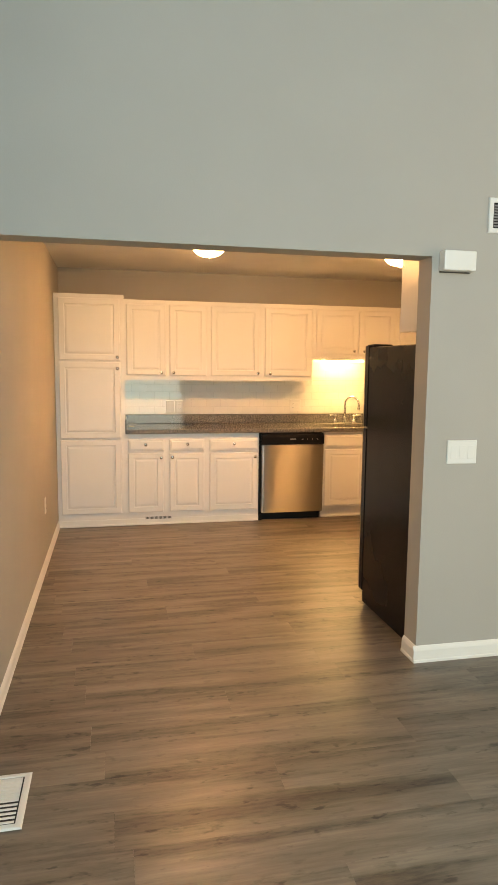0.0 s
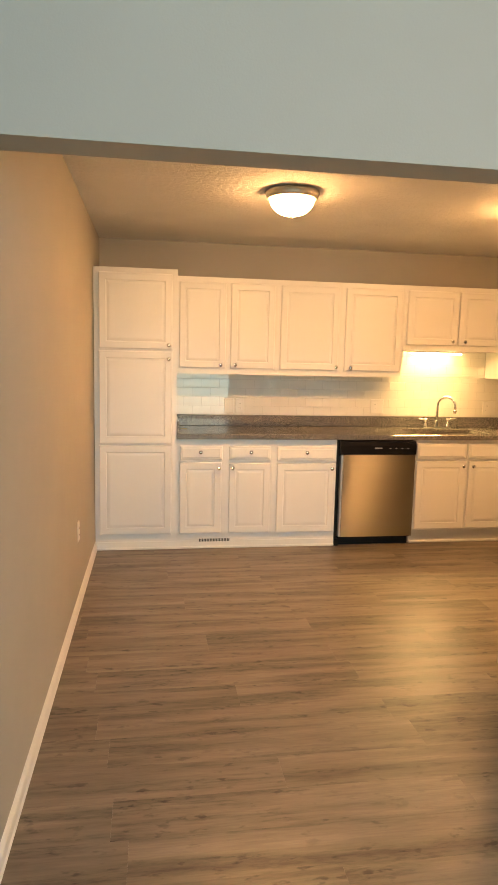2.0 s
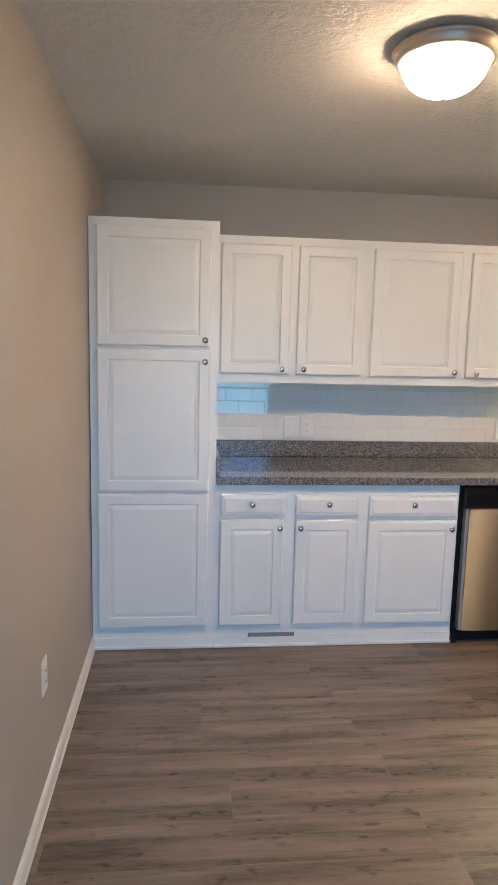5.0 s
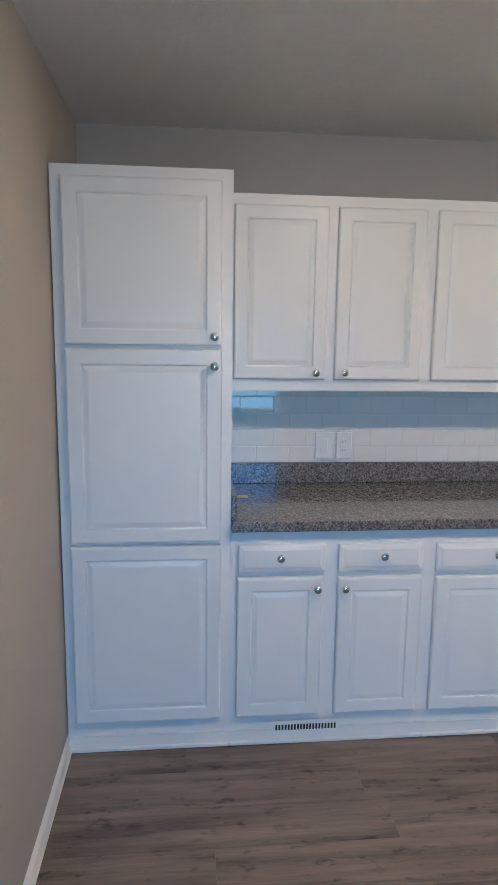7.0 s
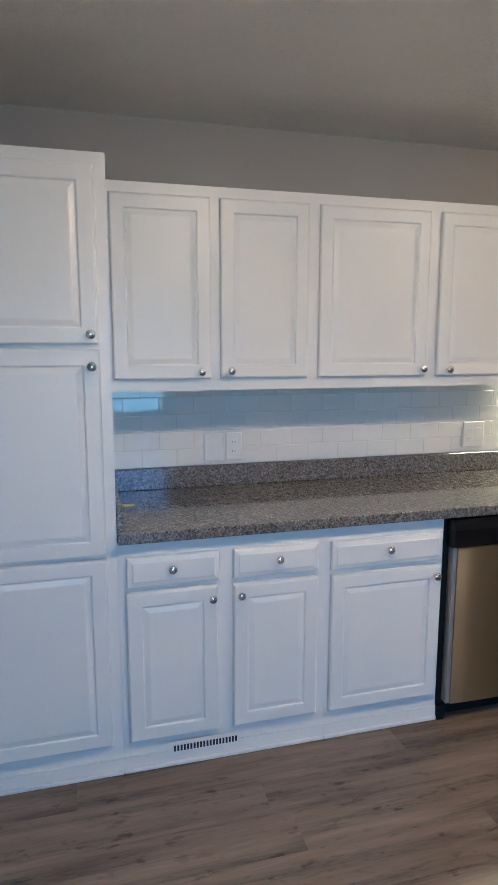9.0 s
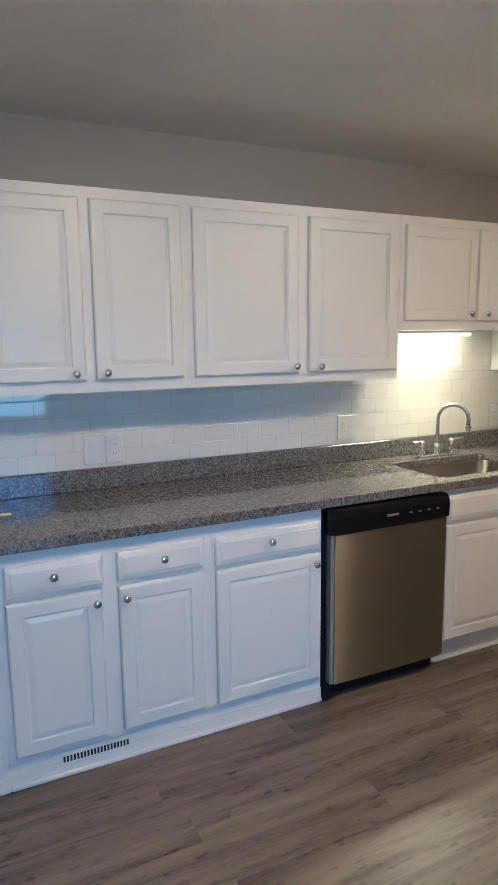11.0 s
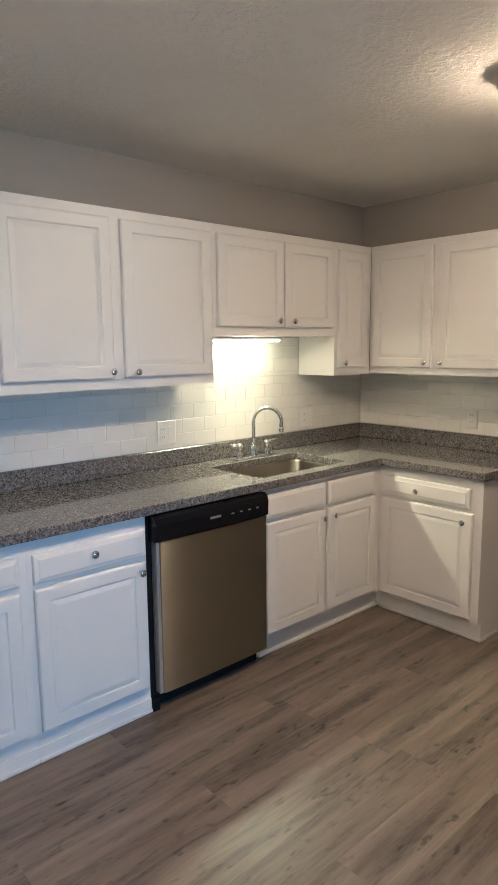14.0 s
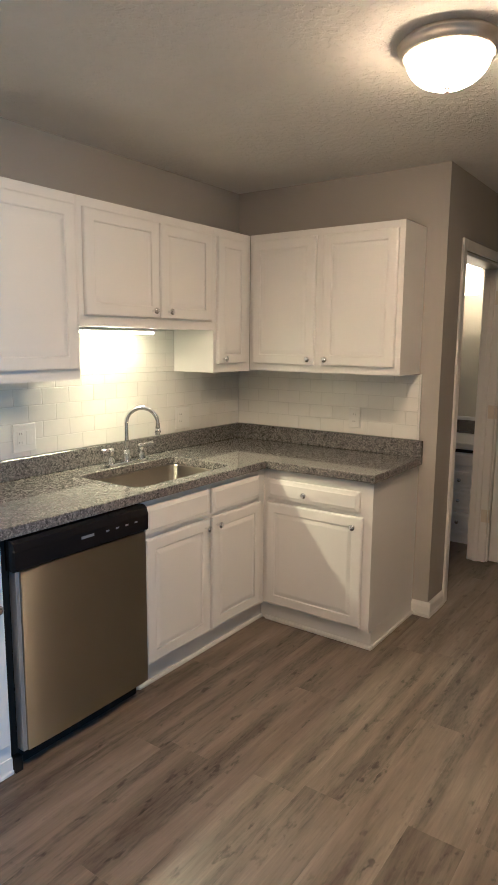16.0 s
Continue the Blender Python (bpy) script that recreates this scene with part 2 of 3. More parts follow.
def rings_panel(w, h, steps):
    """A panel w by h in the xz plane, its front towards -y, from (inset, depth) steps."""
    bm = bmesh.new()
    rings = []
    for inset, d in steps:
        x0, x1, z0, z1 = inset, w - inset, inset, h - inset
        rings.append([bm.verts.new(p) for p in ((x0, -d, z0), (x1, -d, z0), (x1, -d, z1), (x0, -d, z1))])
    for a, b in zip(rings, rings[1:]):
        for j in range(4):
            bm.faces.new((a[j], a[(j + 1) % 4], b[(j + 1) % 4], b[j]))
    bm.faces.new(rings[0])
    bm.faces.new(rings[-1])
    return bm


DOOR_STEPS = [(0, 0.001), (0, 0.013), (0.003, 0.018), (0.008, 0.02), (0.05, 0.02), (0.053, 0.0188), (0.0555, 0.0148), (0.059, 0.0145), (0.076, 0.0186), (0.08, 0.019)]
DRAWER_STEPS = [(0, 0.001), (0, 0.012), (0.004, 0.016), (0.018, 0.019), (0.022, 0.021)]


def extrude_profile(pts, x0, x1, axis="x"):
    """A trim of constant section: pts are (out, up)."""
    bm = bmesh.new()
    ends = []
    for e in (x0, x1):
        ends.append([bm.verts.new((e, o, u)) for o, u in pts])
    n = len(pts)
    for k in range(n):
        bm.faces.new((ends[0][k], ends[0][(k + 1) % n], ends[1][(k + 1) % n], ends[1][k]))
    bm.faces.new(ends[0])
    bm.faces.new(ends[1])
    return bm


# ---- setting: walls with their openings ----
def wall(name, boxes, label, material=M_WALL):
    bm = bmesh.new()
    for b in boxes:
        box(*b, bm=bm)
    ob = part(name, bm, material)
    return tagged(ob, label, "wall", kind="structure")


T = 0.12
# the window opening in the west wall is added for its fill lamp
wall("wall_west", [(XL - T, XL, YS - T, -1.0, 0, HL), (XL - T, XL, 0.4, YB + T, 0, HL), (XL - T, XL, -1.0, 0.4, 0, 0.8), (XL - T, XL, -1.0, 0.4, 2.2, HL)], "plain grey painted wall along kitchen and living room")
wall("wall_north", [(XL, XR + T, YB, YB + T, 0, H + 0.1)], "grey painted kitchen wall behind white cabinets")
wall("wall_east_kitchen", [(XR, XR + T, YD, YB, 0, H + 0.1)], "grey painted kitchen wall beside the hallway")
wall("wall_partition", [(XC, XE + T, YH, YK, 0, HL), (XL, XC, YH, YK, 2.018, HL)], "grey painted partition with a wide opening and header")
wall("wall_hall_south", [(XR, XR + T, YK, 3.9, 0, H + 0.1), (XR + T, 6.1, 3.78, 3.9, 0, H + 0.1)], "plain grey painted hallway wall")
wall("wall_hall_end", [(6.1, 6.1 + T, 3.78, 7.3, 0, H + 0.1)], "plain grey painted wall closing hallway and bathroom")
DX0, DX1, DH = 3.81, 4.66, 2.03
wall("wall_bathroom", [(XR + T, DX0, YD, YD2, 0, H + 0.1), (DX1, 6.1, YD, YD2, 0, H + 0.1), (DX0, DX1, YD, YD2, DH, H + 0.1)], "grey painted hallway wall with a bathroom doorway")
wall("wall_bathroom_north", [(XR, 6.1, 7.2, 7.32, 0, H + 0.1)], "cream painted bathroom wall", M_BATHWALL)
wall("wall_bathroom_east", [(5.5, 5.6, YD2, 7.2, 0, H + 0.1)], "cream painted bathroom wall behind the vanity", M_BATHWALL)
WX0, WX1, WZ0, WZ1 = -0.35, 1.65, 0.2, 2.15
wall("wall_south", [(XL, WX0, YS - T, YS, 0, HL), (WX1, XE + T, YS - T, YS, 0, HL), (WX0, WX1, YS - T, YS, 0, WZ0), (WX0, WX1, YS - T, YS, WZ1, 2.35), (WX0, WX1, YS - T, YS, 3.85, HL)], "plain grey painted living room wall with a window")
# the window opening here is added for the east fill lamp
wall("wall_east_living", [(XE, XE + T, YS, -0.4, 0, HL), (XE, XE + T, 1.2, YH, 0, HL), (XE, XE + T, -0.4, 1.2, 0, 0.8), (XE, XE + T, -0.4, 1.2, 2.2, HL)], "plain grey painted living room wall with a window")
tagged(part("ceiling", box(XL, 6.1, YK, 7.2, H, H + 0.1), M_CEIL), "textured off-white kitchen ceiling", "ceiling", kind="structure")
tagged(part("ceiling_living", box(XL, XE, YS, YH, HL, HL + 0.1), M_CEIL), "high textured living room ceiling", "ceiling", kind="structure")


def window(name, x0, x1, z0, z1, m):
    w = thing(name, "white vinyl window out of view, clear panes with daylight outside", "window", kind="structure")
    w.matrix_world = m
    for nm, b in (("window_frame", (x0, x1, 0, 0.07, z0, z0 + 0.06)), ("window_frame", (x0, x1, 0, 0.07, z1 - 0.06, z1)),
                  ("window_frame", (x0, x0 + 0.06, 0, 0.07, z0 + 0.06, z1 - 0.06)), ("window_frame", (x1 - 0.06, x1, 0, 0.07, z0 + 0.06, z1 - 0.06)),
                  ("mullion", ((x0 + x1) / 2 - 0.03, (x0 + x1) / 2 + 0.03, 0.005, 0.065, z0 + 0.06, z1 - 0.06))):
        part(nm, box(*b, bevel=0.004), M_VINYL, w)
    for a, b in ((x0 + 0.06, (x0 + x1) / 2 - 0.03), ((x0 + x1) / 2 + 0.03, x1 - 0.06)):
        p = part("pane", box(a, b, 0.03, 0.036, z0 + 0.06, z1 - 0.06), M_GLASS, w)
        p.visible_shadow = False


window("window_1", WX0, WX1, WZ0, WZ1, pose(0, YS - 0.1, 0))
window("window_3", WX0, WX1, 2.35, 3.85, pose(0, YS - 0.1, 0))
# unseen window, added round the east fill lamp
window("added_east_window", -0.4, 1.2, 0.8, 2.2, pose(XE + 0.1, 0, 0, 0, 0, 90))
# unseen window, added round the west fill lamp
window("added_west_window", -1.0, 0.4, 0.8, 2.2, pose(XL - 0.03, 0, 0, 0, 0, 90))
tagged(part("ground", box(-60, 60, -60, 60, -0.4, -0.3), M_LAWN), "flat green lawn outside the windows", "ground", kind="structure")

BASE = [(0, 0), (0.018, 0), (0.018, 0.012), (0.014, 0.016), (0.013, 0.062), (0.009, 0.074), (0.004, 0.082), (0, 0.085)]


def baseboard(x0, x1, m, label="white painted baseboard with a moulded top", tall=1.0):
    ob = part("baseboard", extrude_profile([(-o, u * tall) for o, u in BASE], x0, x1), M_TRIM)
    ob.matrix_world = m
    return tagged(ob, label, "baseboard", kind="structure")


baseboard(0, FACE + 0.02 - YS, pose(XL, YS, 0, 0, 0, 90), "long white painted baseboard under the grey wall", 0.72)
baseboard(XC - 0.018, XE, pose(0, YH, 0))
baseboard(-YK, -YH + 0.0, pose(XC, 0, 0, 0, 0, -90), "short white baseboard round the partition end")
baseboard(-5.27, -YD + 0.018, pose(XR, 0, 0, 0, 0, -90), "short white baseboard on the wall end")
baseboard(XR - 0.0, 3.746, pose(0, YD, 0), "short white baseboard beside the door casing")
baseboard(XR + T, 6.1, pose(9.62, 3.9, 0, 0, 0, 180))

# door casing and open door of the bathroom
door = thing("door_1", "white painted bathroom door standing open into the hallway", "door", kind="structure")
for nm, b in (("casing", (DX0 - 0.062, DX0 - 0.004, YD - 0.016, YD - 0.001, 0, DH + 0.062)), ("casing", (DX1 + 0.004, DX1 + 0.062, YD - 0.016, YD - 0.001, 0, DH + 0.062)),
              ("casing", (DX0 - 0.004, DX1 + 0.004, YD - 0.016, YD - 0.001, DH + 0.004, DH + 0.062)),
              ("jamb", (DX0, DX0 + 0.018, YD - 0.004, YD2 + 0.004, 0, DH)), ("jamb", (DX1 - 0.018, DX1, YD - 0.004, YD2 + 0.004, 0, DH)),
              ("jamb", (DX0 + 0.018, DX1 - 0.018, YD - 0.004, YD2 + 0.004, DH - 0.018, DH)),
              ("stop", (DX1 - 0.03, DX1 - 0.018, YD + 0.045, YD + 0.08, 0, DH - 0.02))):
    part(nm, box(*b, bevel=0.004), M_TRIM, door)
leaf = part("door_leaf", box(DX1 + 0.0, DX1 + 0.035, YD - 0.88, YD - 0.025, 0.012, DH - 0.02, 0.003), M_TRIM, door)
for z in (0.29, 1.02, 1.78):
    part("hinge", box(DX1 - 0.0205, DX1 - 0.0175, YD + 0.0, YD + 0.04, z, z + 0.09, 0.001), M_NICKEL, door, "brushed nickel hinge")
    part("hinge_pin", lathe([(0, 0), (0.007, 0), (0.007, 0.09), (0, 0.09)], 10, pose(DX1 - 0.012, YD - 0.012, z)), M_NICKEL, door, "brushed nickel hinge")


# ---- cabinets ----
def knob_mesh():
    return mesh_of(lathe([(0.007, 0), (0.0055, 0.004), (0.005, 0.012), (0.009, 0.016), (0.0145, 0.02), (0.016, 0.024), (0.0145, 0.028), (0.009, 0.031), (0, 0.032)], 20), M_CHROME, "knob", True)


KNOB = knob_mesh()


def knob(x, z, parent, y=-0.02):
    k = new("knob", KNOB)
    k.parent = parent
    k.matrix_local = pose(x, y, z, 90, 0, 0)
    return tagged(k, "round polished chrome knob")


def front(cab, name, x0, x1, z0, z1, kx=None, kz=None, tilt=0.0, steps=DOOR_STEPS):
    """A door or drawer front on the face y = 0 of a cabinet."""
    d = part(name, rings_panel(x1 - x0, z1 - z0, steps), M_CAB, cab)
    d.matrix_local = pose(x0, -0.0015, z0, 0, 0, tilt)
    if kx is not None:
        knob(kx - x0, kz - z0, d)
    return d


def shell(cab, w, d, z0, z1, toe=0.0):
    """The carcass with its face frame, face at y = 0."""
    if toe:
        bm = box(0, w, 0, d, z0 + 0.1, z1)
        part("plinth", box(0, w, toe, d, z0, z0 + 0.0995), M_CAB, cab)
    else:
        bm = box(0, w, 0, d, z0, z1)
    return part("body", bm, M_CAB, cab)


WC = "white painted wooden wall cabinet with raised panel doors"
BC = "white painted wooden base cabinet with raised panel fronts"

pantry = thing("pantry_cabinet", "tall white painted pantry cabinet with three raised panel doors", "cabinet", at=(-0.525, FACE, 0))
shell(pantry, 0.61, 0.605, 0, 2.125)
part("kick_board", box(0, 0.61, -0.006, -0.001, 0, 0.06), M_CAB, pantry)
part("shoe_moulding", box(0, 0.61, -0.017, -0.0065, 0, 0.018, 0.004), M_CAB, pantry)
front(pantry, "door", 0.036, 0.572, 1.536, 2.087, 0.546, 1.568)
front(pantry, "door", 0.034, 0.574, 0.827, 1.522, 0.546, 1.466, 0.15)
front(pantry, "door", 0.032, 0.574, 0.121, 0.815)

base = thing("base_cabinet", "white base cabinet with two drawers, two doors and a toe vent", "cabinet", "base cabinets", at=(0.0853, FACE, 0))
shell(base, 0.7688, 0.6, 0, 0.864)
part("kick_board", box(0, 0.7688, -0.006, -0.001, 0, 0.06), M_CAB, base)
part("shoe_moulding", box(0, 0.7688, -0.017, -0.0065, 0, 0.018, 0.004), M_CAB, base)
front(base, "drawer", 0.028, 0.357, 0.703, 0.812, 0.184, 0.765, 0, DRAWER_STEPS)
front(base, "drawer", 0.407, 0.735, 0.701, 0.81, 0.575, 0.765, 0, DRAWER_STEPS)
front(base, "door", 0.024, 0.348, 0.121, 0.684, 0.325, 0.642)
front(base, "door", 0.407, 0.735, 0.121, 0.678, 0.431, 0.642)
base2 = thing("base_cabinet", "white base cabinet with one drawer above one door", "cabinet", "base cabinets", at=(0.8543, FACE, 0))
shell(base2, 0.5, 0.6, 0, 0.864)
part("kick_board", box(0, 0.5, -0.006, -0.001, 0, 0.06), M_CAB, base2)
part("shoe_moulding", box(0, 0.5, -0.017, -0.0065, 0, 0.018, 0.004), M_CAB, base2)
front(base2, "drawer", 0.018, 0.49, 0.694, 0.806, 0.25, 0.762, 0, DRAWER_STEPS)
front(base2, "door", 0.018, 0.488, 0.118, 0.674, 0.456, 0.635)
sinkbase = thing("base_cabinet", "white sink base cabinet with two false drawers and doors", "cabinet", "base cabinets", at=(2.004, FACE, 0))
bm = box(0, 0.9302, 0, 0.02, 0.1, 0.864)
part("face_frame", bm, M_CAB, sinkbase)
part("side_panel", box(0, 0.018, 0.021, 0.6, 0.1, 0.864), M_CAB, sinkbase)
part("plinth", box(0, 0.965, 0.035, 0.05, 0, 0.099), M_CAB, sinkbase)
part("shoe_moulding", box(0, 0.965, 0.018, 0.0345, 0, 0.02, 0.006), M_CAB, sinkbase)
front(sinkbase, "drawer", 0.018, 0.442, 0.71, 0.835, None, None, 0, DRAWER_STEPS)
front(sinkbase, "drawer", 0.466, 0.862, 0.71, 0.835, None, None, 0, DRAWER_STEPS)
front(sinkbase, "door", 0.02, 0.446, 0.125, 0.69, 0.415, 0.65)
front(sinkbase, "door", 0.468, 0.874, 0.125, 0.69, 0.5, 0.65)
rbase = thing("base_cabinet", "white base cabinet under the short worktop leg, by the hallway", "cabinet", "base cabinets")
rbase.matrix_world = pose(2.9343, FACE - 0.0003, 0, 0, 0, -90)
shell(rbase, 0.633, 0.58, 0, 0.864, 0.035)
part("corner_filler", box(-0.06, -0.0005, 0.035, 0.06, 0, 0.0995), M_CAB, rbase)
part("shoe_moulding", box(0.0, 0.645, 0.016, 0.0345, 0, 0.022, 0.006), M_TRIM, rbase)
part("side_moulding", box(0.634, 0.646, 0.035, 0.58, 0, 0.022, 0.004), M_TRIM, rbase)
front(rbase, "drawer", 0.032, 0.57, 0.705, 0.81, 0.268, 0.752, 0, DRAWER_STEPS)
front(rbase, "door", 0.03, 0.59, 0.118, 0.683, 0.545, 0.635)


def wall_cabinet(x0, x1, z0, z1, doors, label=WC, depth=0.287):
    c = thing("wall_cabinet", label, "cabinet", "wall cabinets", at=(x0, UFACE, 0))
    shell(c, x1 - x0, depth, z0, z1)
    for a, b, k, zk in doors:
        front(c, "door", a - x0, b - x0, z0 + 0.047, z1 - 0.042, k - x0, zk)
    return c


wall_cabinet(0.089, 0.9062, 1.355, 2.12, [(0.112, 0.486, 0.443, 1.43), (0.524, 0.885, 0.561, 1.432)])
wall_cabinet(0.9065, 1.986, 1.355, 2.12, [(0.932, 1.423, 1.402, 1.432), (1.477, 1.966, 1.528, 1.427)])
wall_cabinet(1.9875, 2.897, 1.585, 2.12, [(2.012, 2.464, 2.414, 1.665), (2.474, 2.865, 2.524, 1.665)], "short white wall cabinet with two doors above the sink")
wall_cabinet(2.8985, 3.236, 1.355, 2.12, [(2.92, 3.185, 2.96, 1.43)], "narrow white corner wall cabinet with one raised panel door")
rup = thing("wall_cabinet", "white wall cabinet with two doors beside the hallway", "cabinet", "wall cabinets")
rup.matrix_world = pose(3.238, UFACE - 0.002, 0, 0, 0, -90)
shell(rup, 0.93, 0.279, 1.36, 2.122)
front(rup, "door", 0.028, 0.44, 1.4, 2.085, 0.412, 1.432)
front(rup, "door", 0.486, 0.902, 1.4, 2.085, 0.518, 1.432)
over = thing("wall_cabinet", "white cabinet hung high above the black refrigerator", "cabinet")
over.matrix_world = pose(2.305, 3.2, 0, 0, 0, 180)
shell(over, 0.78, 0.304, 1.685, 2.12)
front(over, "door", 0.02, 0.38, 1.72, 2.09, 0.355, 1.75)
front(over, "door", 0.4, 0.76, 1.72, 2.09, 0.425, 1.75)

# toe vent in the kick board of the two-drawer base
vent = thing("toe_vent", "small white toe-kick air register with dark slots", "vent", at=(0.262, FACE - 0.0075, 0.044))
part("plate", box(-0.008, 0.256, -0.0012, 0.0, -0.006, 0.05), M_CAB, vent)
for k in range(20):
    part("slot", box(0.004 + k * 0.0122, 0.0115 + k * 0.0122, -0.0022, -0.0014, 0.01, 0.033), M_SLOT, vent)

# ---- worktop with sink cut-out ----
SX0, SX1, SY0, SY1 = 2.04, 2.7, 5.925, 6.325
worktop = thing("worktop", "speckled grey granite worktop with an undermount sink opening", "countertop")


F0 = FACE - 0.036
bm = bmesh.new()
cor = 0.05


def outline(pts, z):
    return [bm.verts.new((x, y, z)) for x, y in pts]


outer = [(0.087, F0), (2.9, F0), (2.902, 5.228), (XR - 0.002, 5.228), (XR - 0.002, YB - 0.002), (0.087, YB - 0.002)]
inner = []
for cx, cy, a in ((SX1 - cor, SY0 + cor, -90), (SX1 - cor, SY1 - cor, 0), (SX0 + cor, SY1 - cor, 90), (SX0 + cor, SY0 + cor, 180)):
    inner += [(cx + cor * math.cos(radians(a + 18 * k)), cy + cor * math.sin(radians(a + 18 * k))) for k in range(6)]
edges = []
for pts in (outer, inner):
    vs = outline(pts, TOP)
    edges += [bm.edges.new((vs[k], vs[(k + 1) % len(vs)])) for k in range(len(vs))]
res = bmesh.ops.triangle_fill(bm, use_beauty=True, edges=edges)
ext = bmesh.ops.extrude_face_region(bm, geom=[f for f in bm.faces])
bmesh.ops.translate(bm, vec=(0, 0, -0.04), verts=[v for v in ext["geom"] if isinstance(v, bmesh.types.BMVert)])
rim = [e for e in bm.edges if len(e.link_faces) == 2 and e.calc_face_angle(0) > 1 and abs(e.verts[0].co.z - e.verts[1].co.z) < 1e-4]
bmesh.ops.bevel(bm, geom=rim, offset=0.004, segments=2, affect="EDGES", profile=0.5)
part("slab", bm, M_GRANITE, worktop)
part("upstand", box(0.108, XR - 0.024, YB - 0.024, YB - 0.003, TOP + 0.001, 0.998, 0.002), M_GRANITE, worktop)
part("upstand", box(XR - 0.023, XR - 0.003, 5.228, YB - 0.003, TOP + 0.001, 0.998, 0.002), M_GRANITE, worktop)
part("upstand", box(0.087, 0.107, F0 + 0.03, YB - 0.003, TOP + 0.001, 0.998, 0.002), M_GRANITE, worktop)
tagged(part("sticker", box(0.125, 0.18, 6.205, 6.24, 0.9055, 0.9065), M_WOODTAG, None), "small yellow paper sticker lying on the granite worktop", "sticker")

# sink bowl
sink = thing("sink", "brushed stainless steel undermount sink bowl in grey granite", "sink")


def rounded(x0, x1, y0, y1, r, z, bm):
    out = []
    for cx, cy, a in ((x1 - r, y0 + r, -90), (x1 - r, y1 - r, 0), (x0 + r, y1 - r, 90), (x0 + r, y0 + r, 180)):
        out += [bm.verts.new((cx + r * math.cos(radians(a + 15 * k)), cy + r * math.sin(radians(a + 15 * k)), z)) for k in range(7)]
    return out


bm = bmesh.new()
lv = [rounded(SX0 - g, SX1 + g, SY0 - g, SY1 + g, 0.055 + g, z, bm) for g, z in ((0.012, TOP - 0.041), (0.002, TOP - 0.041), (0.0, TOP - 0.05), (-0.006, TOP - 0.19), (-0.02, TOP - 0.215), (-0.05, TOP - 0.222))]
for a, b in zip(lv, lv[1:]):
    for j in range(len(a)):
        bm.faces.new((a[j], a[(j + 1) % len(a)], b[(j + 1) % len(b)], b[j]))
bm.faces.new(lv[-1])
part("bowl", bm, M_SINK, sink, smooth=True)
part("drain", lathe([(0.045, 0.0), (0.042, 0.004), (0.03, 0.003), (0.012, 0.002), (0, 0.002)], 20, pose(2.35, 6.12, TOP - 0.2215)), M_CHROME, sink, "round chrome drain", True)

# faucet
FX, FY = 2.41, 6.375
faucet = thing("faucet", "chrome gooseneck bridge faucet with two lever handles", "faucet", at=(FX, FY, TOP + 0.001))
part("deck_plate", box(-0.13, 0.13, -0.025, 0.025, 0, 0.012, 0.005, seg=2), M_CHROME, faucet, smooth=False)
part("collar", lathe([(0.024, 0.012), (0.022, 0.03), (0.016, 0.045), (0.014, 0.07), (0, 0.07)], 20), M_CHROME, faucet, smooth=True)
RB = 0.078
neck = [(0, 0, 0.06), (0, 0, 0.12), (0, 0, 0.19)]
neck += [((RB - RB * math.cos(radians(a))) * 0.72, -(RB - RB * math.cos(radians(a))) * 0.72, 0.205 + RB * math.sin(radians(a))) for a in range(0, 181, 12)]
e = neck[-1]
neck += [(e[0], e[1], e[2] - 0.03)]
part("spout", tube(neck, 0.0115, 14), M_CHROME, faucet, smooth=True)
part("nozzle", lathe([(0.012, 0), (0.016, -0.006), (0.016, -0.02), (0.012, -0.025), (0.012, -0.034), (0, -0.034)], 16, pose(e[0], e[1], e[2] - 0.028)), M_CHROME, faucet, smooth=True)
for sx in (-0.105, 0.105):
    h = part("handle", lathe([(0.021, 0.012), (0.019, 0.03), (0.013, 0.04), (0.012, 0.06), (0.018, 0.068), (0.018, 0.082), (0.01, 0.09), (0, 0.091)], 18, pose(sx, 0, 0)), M_CHROME, faucet, smooth=True)
    part("lever", tube([(sx, 0, 0.077), (sx + (0.02 if sx > 0 else -0.02), -0.005, 0.082), (sx + (0.07 if sx > 0 else -0.07), -0.014, 0.086)], lambda u: 0.0075 + 0.003 * u, 10), M_CHROME, h, smooth=True)

# under-cabinet lamp above the sink
lamp = thing("under_cabinet_light", "lit slim fluorescent light fixed under the short cabinet", "light", at=(2.36, 6.36, 1.584))
part("housing", box(-0.25, 0.25, -0.04, 0.045, -0.014, -0.001, 0.003), M_PLATE, lamp)
beam = bpy.data.lights.new("under_cabinet_beam", "AREA")
beam.shape, beam.size, beam.size_y, beam.energy, beam.color, beam.spread = "RECTANGLE", 0.44, 0.035, 9.0, (1.0, 0.7, 0.3), radians(110)
new("under_cabinet_beam", beam).matrix_world = pose(2.36, 6.35, 1.547, -26)
part("diffuser", box(-0.23, 0.23, -0.02, 0.02, -0.027, -0.0145, 0.004), M_STRIP, lamp, "glowing warm diffuser")

# ---- dishwasher ----
dw = thing("dishwasher", "stainless steel dishwasher with a black control panel", "dishwasher", at=(1.36, FACE, 0))
part("tub", box(0.0, 0.636, 0.005, 0.57, 0.06, 0.86), M_BLACKMATT, dw)
panel = part("door", box(0.038, 0.638, -0.041, 0.0, 0.078, 0.745, 0.002), M_STEEL, dw, "brushed stainless steel door")
bm = bmesh.new()
cols = []
